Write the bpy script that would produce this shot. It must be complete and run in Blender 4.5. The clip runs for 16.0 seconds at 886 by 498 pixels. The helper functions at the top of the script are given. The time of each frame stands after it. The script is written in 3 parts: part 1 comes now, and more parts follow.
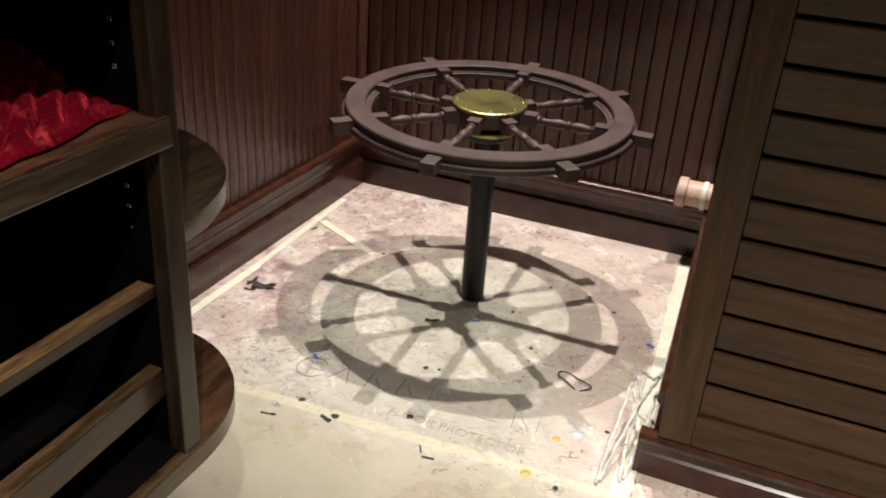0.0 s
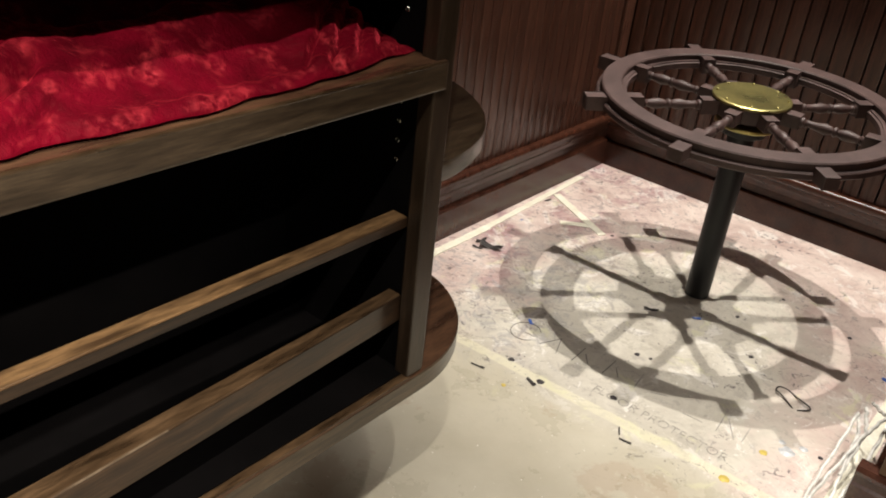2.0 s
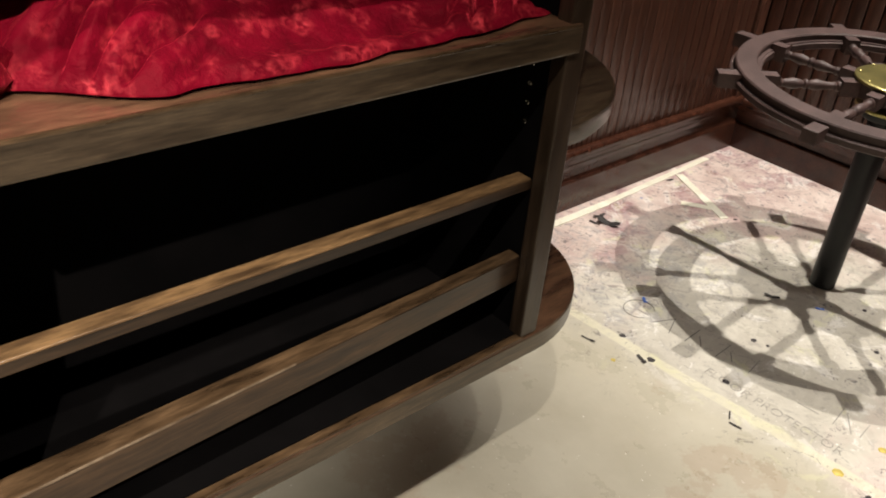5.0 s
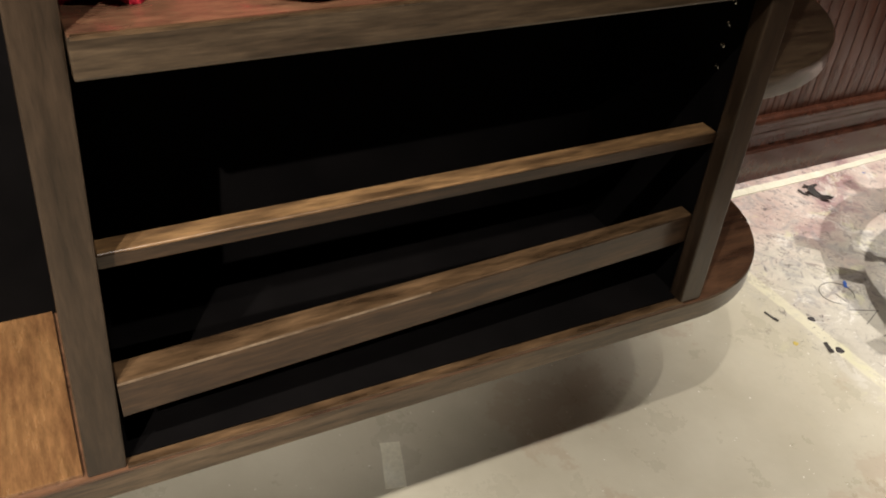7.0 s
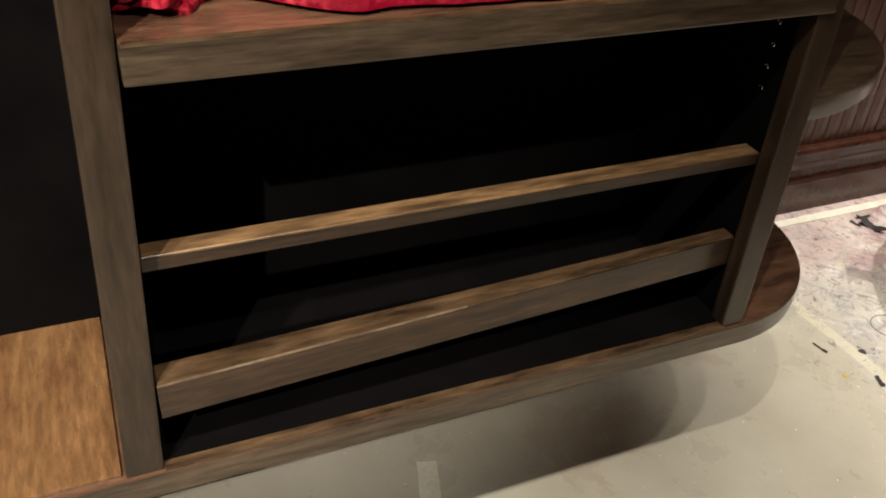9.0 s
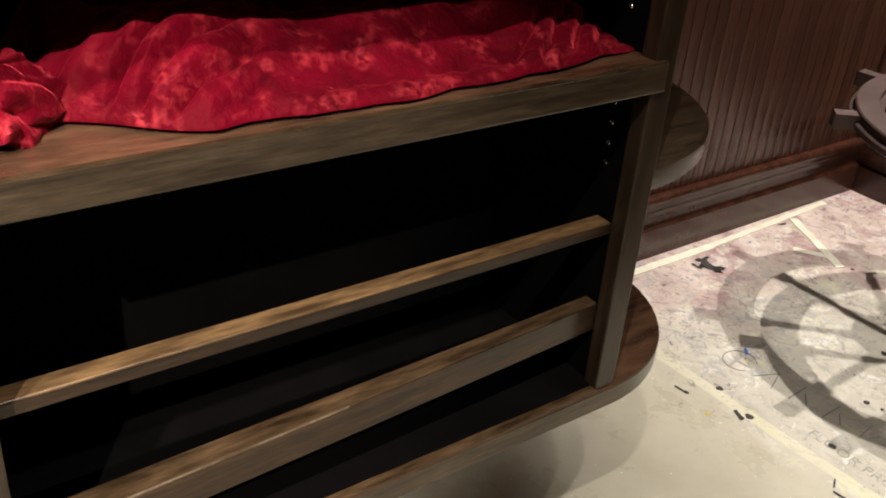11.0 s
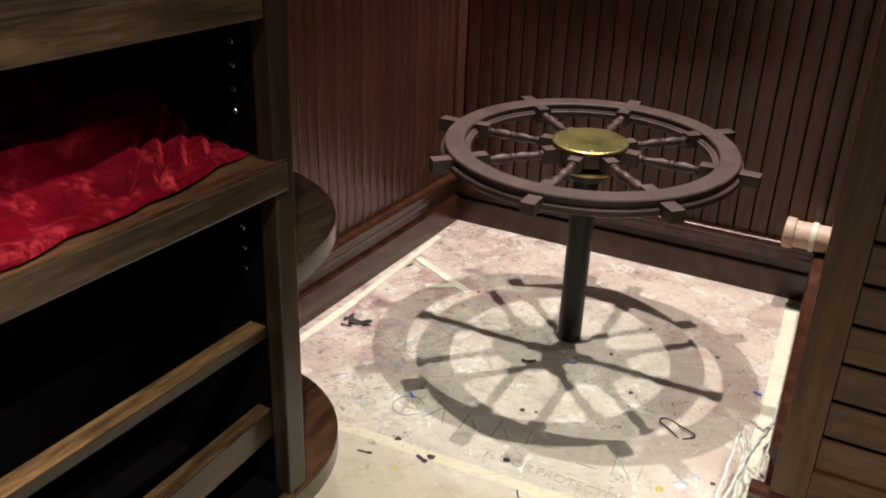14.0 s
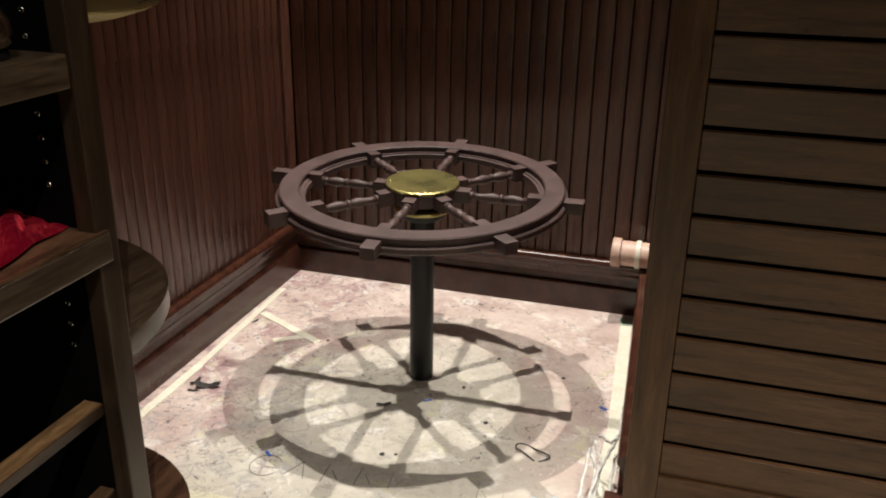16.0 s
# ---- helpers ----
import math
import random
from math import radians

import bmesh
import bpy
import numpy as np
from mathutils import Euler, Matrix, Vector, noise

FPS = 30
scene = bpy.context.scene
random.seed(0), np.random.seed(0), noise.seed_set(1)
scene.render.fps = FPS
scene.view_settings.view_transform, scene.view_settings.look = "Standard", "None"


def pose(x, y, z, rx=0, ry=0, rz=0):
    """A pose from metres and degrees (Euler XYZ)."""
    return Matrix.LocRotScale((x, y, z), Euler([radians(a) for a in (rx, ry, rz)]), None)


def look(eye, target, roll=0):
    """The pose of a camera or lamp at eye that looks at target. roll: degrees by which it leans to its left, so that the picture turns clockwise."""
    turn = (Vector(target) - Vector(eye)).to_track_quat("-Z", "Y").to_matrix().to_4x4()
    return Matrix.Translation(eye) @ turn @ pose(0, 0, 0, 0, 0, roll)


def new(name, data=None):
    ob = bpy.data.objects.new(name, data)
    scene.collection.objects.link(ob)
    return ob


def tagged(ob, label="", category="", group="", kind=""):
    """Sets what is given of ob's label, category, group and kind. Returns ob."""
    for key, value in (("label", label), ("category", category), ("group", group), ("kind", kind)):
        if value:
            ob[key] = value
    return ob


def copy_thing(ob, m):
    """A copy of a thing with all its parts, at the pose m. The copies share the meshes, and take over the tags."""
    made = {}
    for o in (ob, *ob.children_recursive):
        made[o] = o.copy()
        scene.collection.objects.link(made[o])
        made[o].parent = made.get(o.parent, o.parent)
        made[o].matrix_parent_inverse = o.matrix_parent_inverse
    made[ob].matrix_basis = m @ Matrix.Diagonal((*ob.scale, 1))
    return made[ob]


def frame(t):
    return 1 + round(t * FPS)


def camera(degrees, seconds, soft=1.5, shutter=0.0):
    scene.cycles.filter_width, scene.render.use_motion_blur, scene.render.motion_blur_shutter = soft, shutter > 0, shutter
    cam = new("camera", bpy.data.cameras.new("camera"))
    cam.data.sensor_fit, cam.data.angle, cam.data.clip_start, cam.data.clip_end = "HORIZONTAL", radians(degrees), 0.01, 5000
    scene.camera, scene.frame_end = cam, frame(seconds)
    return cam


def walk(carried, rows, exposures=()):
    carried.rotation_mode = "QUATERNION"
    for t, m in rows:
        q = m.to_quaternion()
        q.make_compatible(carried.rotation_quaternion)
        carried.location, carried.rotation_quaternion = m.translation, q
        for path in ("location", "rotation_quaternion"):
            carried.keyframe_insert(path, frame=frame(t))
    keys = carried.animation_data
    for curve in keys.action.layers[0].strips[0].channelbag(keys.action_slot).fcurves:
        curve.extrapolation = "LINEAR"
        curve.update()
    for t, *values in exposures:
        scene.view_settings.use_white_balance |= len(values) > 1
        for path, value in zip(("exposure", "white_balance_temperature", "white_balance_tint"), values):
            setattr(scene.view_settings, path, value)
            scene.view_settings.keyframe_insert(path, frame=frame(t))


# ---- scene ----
cam = camera(54.6, 16.0, soft=1.9)
PATH = [
    (0, (1.749, -3.398, 1.562), (1.102, -1.727, 0.674), 4.2),
    (0.5, (1.754, -3.426, 1.563), (0.962, -1.821, 0.671), 5.5),
    (1, (1.755, -3.447, 1.569), (0.82, -1.924, 0.67), 4.9),
    (1.5, (1.764, -3.466, 1.566), (0.764, -2.008, 0.629), 6.2),
    (2, (1.751, -3.459, 1.545), (0.688, -2.068, 0.579), 6.4),
    (2.5, (1.755, -3.466, 1.546), (0.645, -2.139, 0.542), 7.6),
    (3, (1.764, -3.481, 1.54), (0.605, -2.198, 0.535), 8),
    (3.2, (1.727, -3.464, 1.525), (0.573, -2.173, 0.526), 7.9),
    (5.3, (1.771, -3.502, 1.534), (0.541, -2.339, 0.47), 5.6),
    (5.5, (1.763, -3.497, 1.524), (0.546, -2.355, 0.423), 5.5),
    (6, (1.752, -3.483, 1.511), (0.562, -2.396, 0.327), 3.8),
    (6.5, (1.742, -3.445, 1.511), (0.489, -2.424, 0.333), 6.5),
    (7, (1.771, -3.411, 1.502), (0.36, -2.634, 0.317), 5),
    (7.5, (1.782, -3.41, 1.495), (0.288, -2.697, 0.372), 3.6),
    (8, (1.794, -3.404, 1.488), (0.301, -2.706, 0.355), 3.9),
    (8.2, (1.795, -3.405, 1.487), (0.301, -2.724, 0.344), 3.9),
    (10.3, (1.771, -3.401, 1.512), (0.285, -2.585, 0.45), 4.3),
    (10.5, (1.765, -3.398, 1.516), (0.292, -2.53, 0.478), 4.2),
    (11, (1.763, -3.413, 1.526), (0.352, -2.403, 0.532), 3.9),
    (11.5, (1.75, -3.404, 1.53), (0.426, -2.264, 0.556), 4.1),
    (12, (1.743, -3.4, 1.534), (0.458, -2.198, 0.584), 4.1),
    (12.5, (1.739, -3.397, 1.537), (0.505, -2.125, 0.61), 4),
    (13, (1.733, -3.396, 1.55), (0.599, -2.005, 0.668), 4),
    (13.5, (1.719, -3.393, 1.557), (0.729, -1.873, 0.715), 3.5),
    (14, (1.705, -3.391, 1.565), (0.859, -1.778, 0.739), 2.2),
    (14.5, (1.701, -3.395, 1.567), (0.953, -1.721, 0.767), 1.9),
    (15, (1.709, -3.4, 1.572), (1.042, -1.684, 0.791), 1.6),
    (15.5, (1.719, -3.402, 1.574), (1.134, -1.642, 0.825), 1.1),
    (16, (1.728, -3.401, 1.581), (1.19, -1.616, 0.855), 0.9),
]
walk(cam, [(t, look(eye, target, roll)) for t, eye, target, roll in PATH])

# ---- light ----
world = bpy.data.worlds.new("world")
scene.world = world
world.use_nodes = True
world.node_tree.nodes["Background"].inputs[0].default_value = (0.9, 0.75, 0.6, 1)
world.node_tree.nodes["Background"].inputs[1].default_value = 0.0
CEIL = 4.42


def spot(name, x, y, power, cone, aim=None, blend=0.5, size=0.03, colour=(1.0, 0.925, 0.835)):
    """A spot at ceiling height: a recessed downlight, or an added fill."""
    data = bpy.data.lights.new(name, "SPOT")
    data.energy, data.spot_size, data.spot_blend = power, radians(cone), blend
    data.shadow_soft_size, data.color = size, colour
    ob = new(name, data)
    ob.matrix_world = look((x, y, CEIL - 0.02), aim or (x + 0.001, y, 0))
    return ob


spot("alcove_spot", 0.33, -0.14, 575, 56, blend=0.6, size=0.025)
spot("alcove_spot", 1.27, -0.14, 575, 56, blend=0.6, size=0.025)
spot("room_and_fill_spot", 2.75, -4.88, 720, 84, aim=(1.05, -4.75, 0), blend=1.0, size=0.022)
spot("room_and_fill_spot", 2.72, -2.74, 85, 79, blend=0.15, size=0.022)
# added fill without a known downlight, brightens the foot of the louvred panel
spot("room_and_fill_spot", 2.45, -3.95, 520, 23, aim=(2.10, -1.5, -0.50), blend=0.9, size=0.03)
spot("room_and_fill_spot", 2.70, -3.35, 400, 66, blend=0.6, size=0.022)
# unseen added fill that brightens the cabinet front and the velvet
spot("room_and_fill_spot", 4.30, -5.30, 1600, 20, aim=(0.95, -3.63, 1.28), blend=1.0, size=0.03)
scene.view_settings.exposure = 0.0


# ---- materials ----
def material(name, base, rough=0.5, metal=0.0, dark=None, scale=8.0, stretch=(1, 1, 1), bump=0.15, fine=60.0,
             vary=0.25, spec=0.5, coat=0.0, sheen=0.0, tint=(1, 1, 1), island=False, roughvar=0.12):
    """A surface with two scales of variation: broad blotches and fine grain, with relief."""
    m = bpy.data.materials.new(name)
    m.use_nodes = True
    nt = m.node_tree
    n, l = nt.nodes, nt.links
    b = n["Principled BSDF"]
    dark = dark or tuple(c * 0.55 for c in base)
    tc = n.new("ShaderNodeTexCoord")
    mp = n.new("ShaderNodeMapping")
    mp.inputs["Scale"].default_value = stretch
    l.new(tc.outputs["Object"], mp.inputs[0])
    big, small = n.new("ShaderNodeTexNoise"), n.new("ShaderNodeTexNoise")
    big.inputs["Scale"].default_value, big.inputs["Detail"].default_value = scale, 6
    small.inputs["Scale"].default_value, small.inputs["Detail"].default_value = fine, 4
    small.inputs["Roughness"].default_value = 0.7
    l.new(mp.outputs[0], big.inputs[0])
    l.new(mp.outputs[0], small.inputs[0])
    ramp = n.new("ShaderNodeValToRGB")
    ramp.color_ramp.elements[0].position, ramp.color_ramp.elements[1].position = 0.33, 0.68
    ramp.color_ramp.elements[0].color, ramp.color_ramp.elements[1].color = (*dark, 1), (*base, 1)
    l.new(big.outputs[0], ramp.inputs[0])
    mix = n.new("ShaderNodeMix")
    mix.data_type, mix.blend_type = "RGBA", "MULTIPLY"
    mix.inputs[0].default_value = min(1.0, vary * 2.5)
    grain = n.new("ShaderNodeMapRange")
    grain.inputs[1].default_value, grain.inputs[2].default_value = 0.3, 0.7
    grain.inputs[3].default_value, grain.inputs[4].default_value = 0.45, 1.25
    l.new(small.outputs[0], grain.inputs[0])
    l.new(ramp.outputs[0], mix.inputs[6])
    l.new(grain.outputs[0], mix.inputs[7])
    out = mix.outputs[2]
    info = n.new("ShaderNodeObjectInfo")
    pick = n.new("ShaderNodeMapRange")
    pick.inputs[3].default_value, pick.inputs[4].default_value = 1 - vary * 0.8, 1 + vary * 0.4
    if island:
        l.new(n.new("ShaderNodeNewGeometry").outputs["Random Per Island"], pick.inputs[0])
    else:
        l.new(info.outputs["Random"], pick.inputs[0])
    tone = n.new("ShaderNodeMix")
    tone.data_type, tone.blend_type = "RGBA", "MULTIPLY"
    tone.inputs[0].default_value = 1.0
    l.new(out, tone.inputs[6])
    l.new(pick.outputs[0], tone.inputs[7])
    l.new(tone.outputs[2], b.inputs["Base Color"])
    rr = n.new("ShaderNodeMapRange")
    rr.inputs[3].default_value, rr.inputs[4].default_value = max(0.03, rough - roughvar), min(1, rough + roughvar)
    l.new(big.outputs[0], rr.inputs[0])
    l.new(rr.outputs[0], b.inputs["Roughness"])
    b.inputs["Metallic"].default_value = metal
    b.inputs["Specular IOR Level"].default_value = spec
    b.inputs["Coat Weight"].default_value, b.inputs["Coat Roughness"].default_value = coat, 0.18
    if sheen:
        b.inputs["Sheen Weight"].default_value, b.inputs["Sheen Roughness"].default_value = sheen, 0.30
        b.inputs["Sheen Tint"].default_value = (*tint, 1)
    if bump:
        bp = n.new("ShaderNodeBump")
        bp.inputs["Strength"].default_value, bp.inputs["Distance"].default_value = bump, 0.004
        l.new(small.outputs[0], bp.inputs["Height"])
        l.new(bp.outputs[0], b.inputs["Normal"])
    return m


MAHOGANY = material("mahogany_panel", (0.134, 0.055, 0.035), 0.30, stretch=(9, 9, 0.8), scale=5, fine=22, vary=0.30, spec=0.45, bump=0.08)
TRIM = material("mahogany_trim", (0.080, 0.028, 0.016), 0.25, stretch=(4, 4, 4), scale=4, fine=30, vary=0.25, spec=0.5, bump=0.015, roughvar=0.04)
WALNUT = material("walnut_cabinet", (0.100, 0.068, 0.040), 0.32, dark=(0.036, 0.023, 0.014), stretch=(7, 0.7, 7), scale=6, fine=24, vary=0.36, coat=0.25, spec=0.4, bump=0.06)
WALNUT_UP = material("walnut_upright", (0.052, 0.033, 0.020), 0.34, stretch=(7, 7, 0.9), scale=6, fine=26, vary=0.3, coat=0.2, spec=0.35, bump=0.08)
WORN_RED = material("worn_reddish_top", (0.175, 0.088, 0.047), 0.30, dark=(0.07, 0.034, 0.02), stretch=(6, 1.2, 6), scale=7, fine=30, vary=0.3, coat=0.4)
PLY = material("golden_plywood", (0.24, 0.124, 0.050), 0.26, dark=(0.13, 0.062, 0.026), stretch=(1.2, 6, 6), scale=6, fine=22, vary=0.3, coat=0.6)
# worn rail tops lightened, rail faces darkened, as if lit from steeply above
WORN_LIT = material("worn_lit_rail_top", (0.30, 0.172, 0.076), 0.32, dark=(0.075, 0.042, 0.021), stretch=(6, 0.9, 6), scale=10, fine=30, vary=0.36, coat=0.2)
WORN_LIT_DIM = material("scuffed_lit_top", (0.150, 0.088, 0.044), 0.30, dark=(0.042, 0.024, 0.012), stretch=(6, 0.9, 6), scale=10, fine=30, vary=0.36, coat=0.2)
FACE_SHADED = material("shaded_rail_face", (0.056, 0.031, 0.016), 0.34, dark=(0.016, 0.009, 0.006), stretch=(8, 0.7, 8), scale=6, fine=24, vary=0.36, coat=0.2, spec=0.4, bump=0.06)
LOUVRE = material("louvre_wood", (0.090, 0.046, 0.021), 0.30, stretch=(0.8, 8, 8), scale=5, fine=24, vary=0.28, spec=0.32, bump=0.06)
LOUVRE_UP = material("louvre_stile_wood", (0.088, 0.046, 0.021), 0.32, stretch=(8, 8, 0.8), scale=5, fine=24, vary=0.2, spec=0.3, bump=0.06)
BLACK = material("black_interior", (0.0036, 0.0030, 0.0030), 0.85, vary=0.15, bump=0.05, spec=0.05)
GAP = material("groove_shadow", (0.012, 0.006, 0.004), 0.8, vary=0.1, bump=0, spec=0.2)
WHEELWOOD = material("wheel_wood", (0.084, 0.046, 0.041), 0.56, dark=(0.046, 0.024, 0.021), scale=11, fine=70, vary=0.2, bump=0.25)
BRASS = material("aged_brass", (0.62, 0.53, 0.20), 0.30, metal=0.9, dark=(0.44, 0.40, 0.17), scale=9, fine=80, vary=0.12, bump=0.08)
IRON = material("black_steel", (0.012, 0.012, 0.013), 0.42, metal=0.3, vary=0.1, bump=0.1)
STEEL = material("polished_steel", (0.7, 0.68, 0.62), 0.22, metal=1.0, vary=0.1, bump=0.0)
TAPE = material("masking_tape", (0.84, 0.82, 0.70), 0.5, dark=(0.74, 0.71, 0.57), scale=18, fine=90, vary=0.1)
PIPEMAT = material("pale_pipe", (0.72, 0.52, 0.42), 0.5, dark=(0.55, 0.36, 0.28), scale=25, fine=110, vary=0.15)
CORD = material("white_cord", (0.78, 0.77, 0.72), 0.45, vary=0.08, scale=30, bump=0.05)
# for the unseen ceiling and far walls, toned to bounce light back
PLASTER = material("bounce_ceiling", (0.74, 0.70, 0.63), 0.8, scale=3, vary=0.1)
ROOMWALL = material("bounce_wall_tan", (0.42, 0.31, 0.21), 0.8, scale=3, vary=0.1)


def velvet_material():
    """Crushed pile: patches that lie differently, highlights painted into the red, with a soft sheen."""
    m = bpy.data.materials.new("crushed_velvet")
    m.use_nodes = True
    n, l = m.node_tree.nodes, m.node_tree.links
    b = n["Principled BSDF"]
    tc = n.new("ShaderNodeTexCoord")

    def tex(scale, detail, warp):
        t = n.new("ShaderNodeTexNoise")
        t.inputs["Scale"].default_value, t.inputs["Detail"].default_value, t.inputs["Distortion"].default_value = scale, detail, warp
        l.new(tc.outputs["Object"], t.inputs[0])
        return t.outputs[0]

    patch, pile, lie = tex(11, 6, 0.8), tex(420, 2, 0), tex(95, 5, 0.3)
    ramp = n.new("ShaderNodeValToRGB")
    e = ramp.color_ramp.elements
    e[0].position, e[0].color = 0.34, (0.088, 0.0007, 0.006, 1)
    e[1].position, e[1].color = 0.68, (0.20, 0.0018, 0.014, 1)
    l.new(patch, ramp.inputs[0])

    def step(v, a, c, lo, hi):
        r = n.new("ShaderNodeMapRange")
        r.inputs[1].default_value, r.inputs[2].default_value = a, c
        r.inputs[3].default_value, r.inputs[4].default_value = lo, hi
        l.new(v, r.inputs[0])
        return r.outputs[0]

    # where the pile is crushed flat, its highlight is painted as brighter red, and it shines
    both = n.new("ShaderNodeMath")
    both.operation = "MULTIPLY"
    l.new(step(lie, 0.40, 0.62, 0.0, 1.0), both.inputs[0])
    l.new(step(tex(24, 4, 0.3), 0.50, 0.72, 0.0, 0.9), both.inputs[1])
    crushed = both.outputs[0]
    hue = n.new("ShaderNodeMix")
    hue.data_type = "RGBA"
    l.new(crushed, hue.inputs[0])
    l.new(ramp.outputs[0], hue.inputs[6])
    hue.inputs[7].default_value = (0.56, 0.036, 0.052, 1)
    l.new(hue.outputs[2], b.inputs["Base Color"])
    l.new(step(crushed, 0.0, 1.0, 0.62, 0.42), b.inputs["Roughness"])
    l.new(step(crushed, 0.0, 1.0, 0.15, 0.7), b.inputs["Specular IOR Level"])
    b.inputs["Specular Tint"].default_value = (1.0, 0.40, 0.36, 1)
    b.inputs["Sheen Weight"].default_value, b.inputs["Sheen Roughness"].default_value = 1.0, 0.32
    b.inputs["Sheen Tint"].default_value = (1.0, 0.07, 0.11, 1)
    b1, b2 = n.new("ShaderNodeBump"), n.new("ShaderNodeBump")
    b1.inputs["Strength"].default_value, b1.inputs["Distance"].default_value = 0.8, 0.004
    b2.inputs["Strength"].default_value, b2.inputs["Distance"].default_value = 0.5, 0.001
    l.new(lie, b1.inputs["Height"])
    l.new(pile, b2.inputs["Height"])
    l.new(b1.outputs[0], b2.inputs["Normal"])
    l.new(b2.outputs[0], b.inputs["Normal"])
    return m


VELVET = velvet_material()


def floor_material():
    """A paint-splashed work floor: pale primer over pinkish old paint with smudges and spatter."""
    m = bpy.data.materials.new("paint_stained_floor")
    m.use_nodes = True
    nt = m.node_tree
    n, l = nt.nodes, nt.links
    b = n["Principled BSDF"]
    geo = n.new("ShaderNodeTexCoord")

    def tex(scale, detail=5, rough=0.6, warp=0.0):
        t = n.new("ShaderNodeTexNoise")
        t.inputs["Scale"].default_value, t.inputs["Detail"].default_value = scale, detail
        t.inputs["Roughness"].default_value, t.inputs["Distortion"].default_value = rough, warp
        l.new(geo.outputs["Object"], t.inputs[0])
        return t.outputs[0]

    def step(v, a, c, lo=0.0, hi=1.0):
        r = n.new("ShaderNodeMapRange")
        r.inputs[1].default_value, r.inputs[2].default_value = a, c
        r.inputs[3].default_value, r.inputs[4].default_value = lo, hi
        l.new(v, r.inputs[0])
        return r.outputs[0]

    def mix(f, a, c, mode="MIX"):
        x = n.new("ShaderNodeMix")
        x.data_type, x.blend_type = "RGBA", mode
        if isinstance(f, float):
            x.inputs[0].default_value = f
        else:
            l.new(f, x.inputs[0])
        for k, v in ((6, a), (7, c)):
            if isinstance(v, tuple):
                x.inputs[k].default_value = (*v, 1)
            else:
                l.new(v, x.inputs[k])
        return x.outputs[2]

    def math_(op, a, c):
        x = n.new("ShaderNodeMath")
        x.operation = op
        for k, v in ((0, a), (1, c)):
            if isinstance(v, (int, float)):
                x.inputs[k].default_value = v
            else:
                l.new(v, x.inputs[k])
        return x.outputs[0]

    sep = n.new("ShaderNodeSeparateXYZ")
    l.new(geo.outputs["Object"], sep.inputs[0])
    px, py = sep.outputs[0], sep.outputs[1]
    # Older pinkish paint round the alcove's edges, cream primer over the middle and the whole room.
    rag = step(tex(4.2, 6, 0.65, 0.6), 0.3, 0.7, -0.22, 0.22)
    ex, ey = math_("MULTIPLY", math_("SUBTRACT", px, 0.88), 1.25), math_("MULTIPLY", math_("ADD", py, 1.25), 0.85)
    far = math_("SQRT", math_("ADD", math_("MULTIPLY", ex, ex), math_("MULTIPLY", ey, ey)), 0)
    pink_zone = math_("MULTIPLY", step(math_("ADD", far, rag), 0.50, 0.86), step(math_("ADD", py, math_("MULTIPLY", rag, 0.15)), -1.66, -1.56))
    pale = mix(step(tex(2.4), 0.35, 0.7), (0.44, 0.405, 0.315), (0.55, 0.515, 0.415))
    grey = mix(step(tex(6.0, 6, 0.7, 0.5), 0.35, 0.66), (0.44, 0.41, 0.35), (0.62, 0.59, 0.51))
    pink = mix(step(tex(5.0, 6, 0.7, 0.4), 0.35, 0.66), (0.47, 0.35, 0.315), (0.70, 0.60, 0.54))
    alcove = step(math_("ADD", py, math_("MULTIPLY", rag, 0.2)), -1.70, -1.56)
    col = mix(alcove, pale, grey)
    col = mix(pink_zone, col, pink)
    plum = math_("MULTIPLY", math_("MULTIPLY", step(tex(4.1, 5, 0.7), 0.50, 0.60), step(px, 0.62, 0.25)), step(py, -1.5, -1.2))
    col = mix(math_("MULTIPLY", plum, 0.65), col, (0.30, 0.15, 0.17))
    white = math_("MULTIPLY", step(tex(7.5, 6, 0.75, 0.8), 0.565, 0.585), alcove)
    col = mix(math_("MULTIPLY", white, 0.5), col, (0.80, 0.78, 0.74))
    slant = math_("SUBTRACT", math_("ADD", py, 1.612), math_("MULTIPLY", math_("SUBTRACT", px, 0.9), 0.05))
    line = math_("MULTIPLY", step(math_("ABSOLUTE", math_("ADD", slant, math_("MULTIPLY", rag, 0.015)), 0), 0.022, 0.017), step(tex(7.0, 6, 0.75), 0.30, 0.46))
    col = mix(math_("MULTIPLY", line, 0.5), col, (0.72, 0.69, 0.50))
    near = math_("MULTIPLY", step(py, -1.95, -1.55), step(py, -0.1, -0.5))
    green = math_("MULTIPLY", step(tex(7.7, 4, 0.6, 1.0), 0.60, 0.66), near)
    col = mix(math_("MULTIPLY", green, 0.4), col, (0.66, 0.66, 0.40))
    busy = math_("MULTIPLY", step(py, -1.75, -1.5), step(px, 1.0, 0.4, 0.45, 1.0))
    smudge = math_("MULTIPLY", step(tex(15, 6, 0.75, 2.0), 0.555, 0.585), busy)
    col = mix(math_("MULTIPLY", smudge, 0.55), col, (0.17, 0.15, 0.155))
    haze = math_("MULTIPLY", step(tex(9.5, 6, 0.75, 1.4), 0.50, 0.60), math_("MULTIPLY", step(px, 0.85, 0.55), math_("MULTIPLY", step(py, -1.75, -1.55), step(py, -0.7, -1.0))))
    col = mix(math_("MULTIPLY", haze, 0.5), col, (0.29, 0.285, 0.30))
    fleck = math_("MULTIPLY", math_("MULTIPLY", step(tex(32, 4, 0.65, 1.4), 0.61, 0.63), step(tex(3.3, 4, 0.6), 0.47, 0.56)), step(py, -1.9, -1.55))
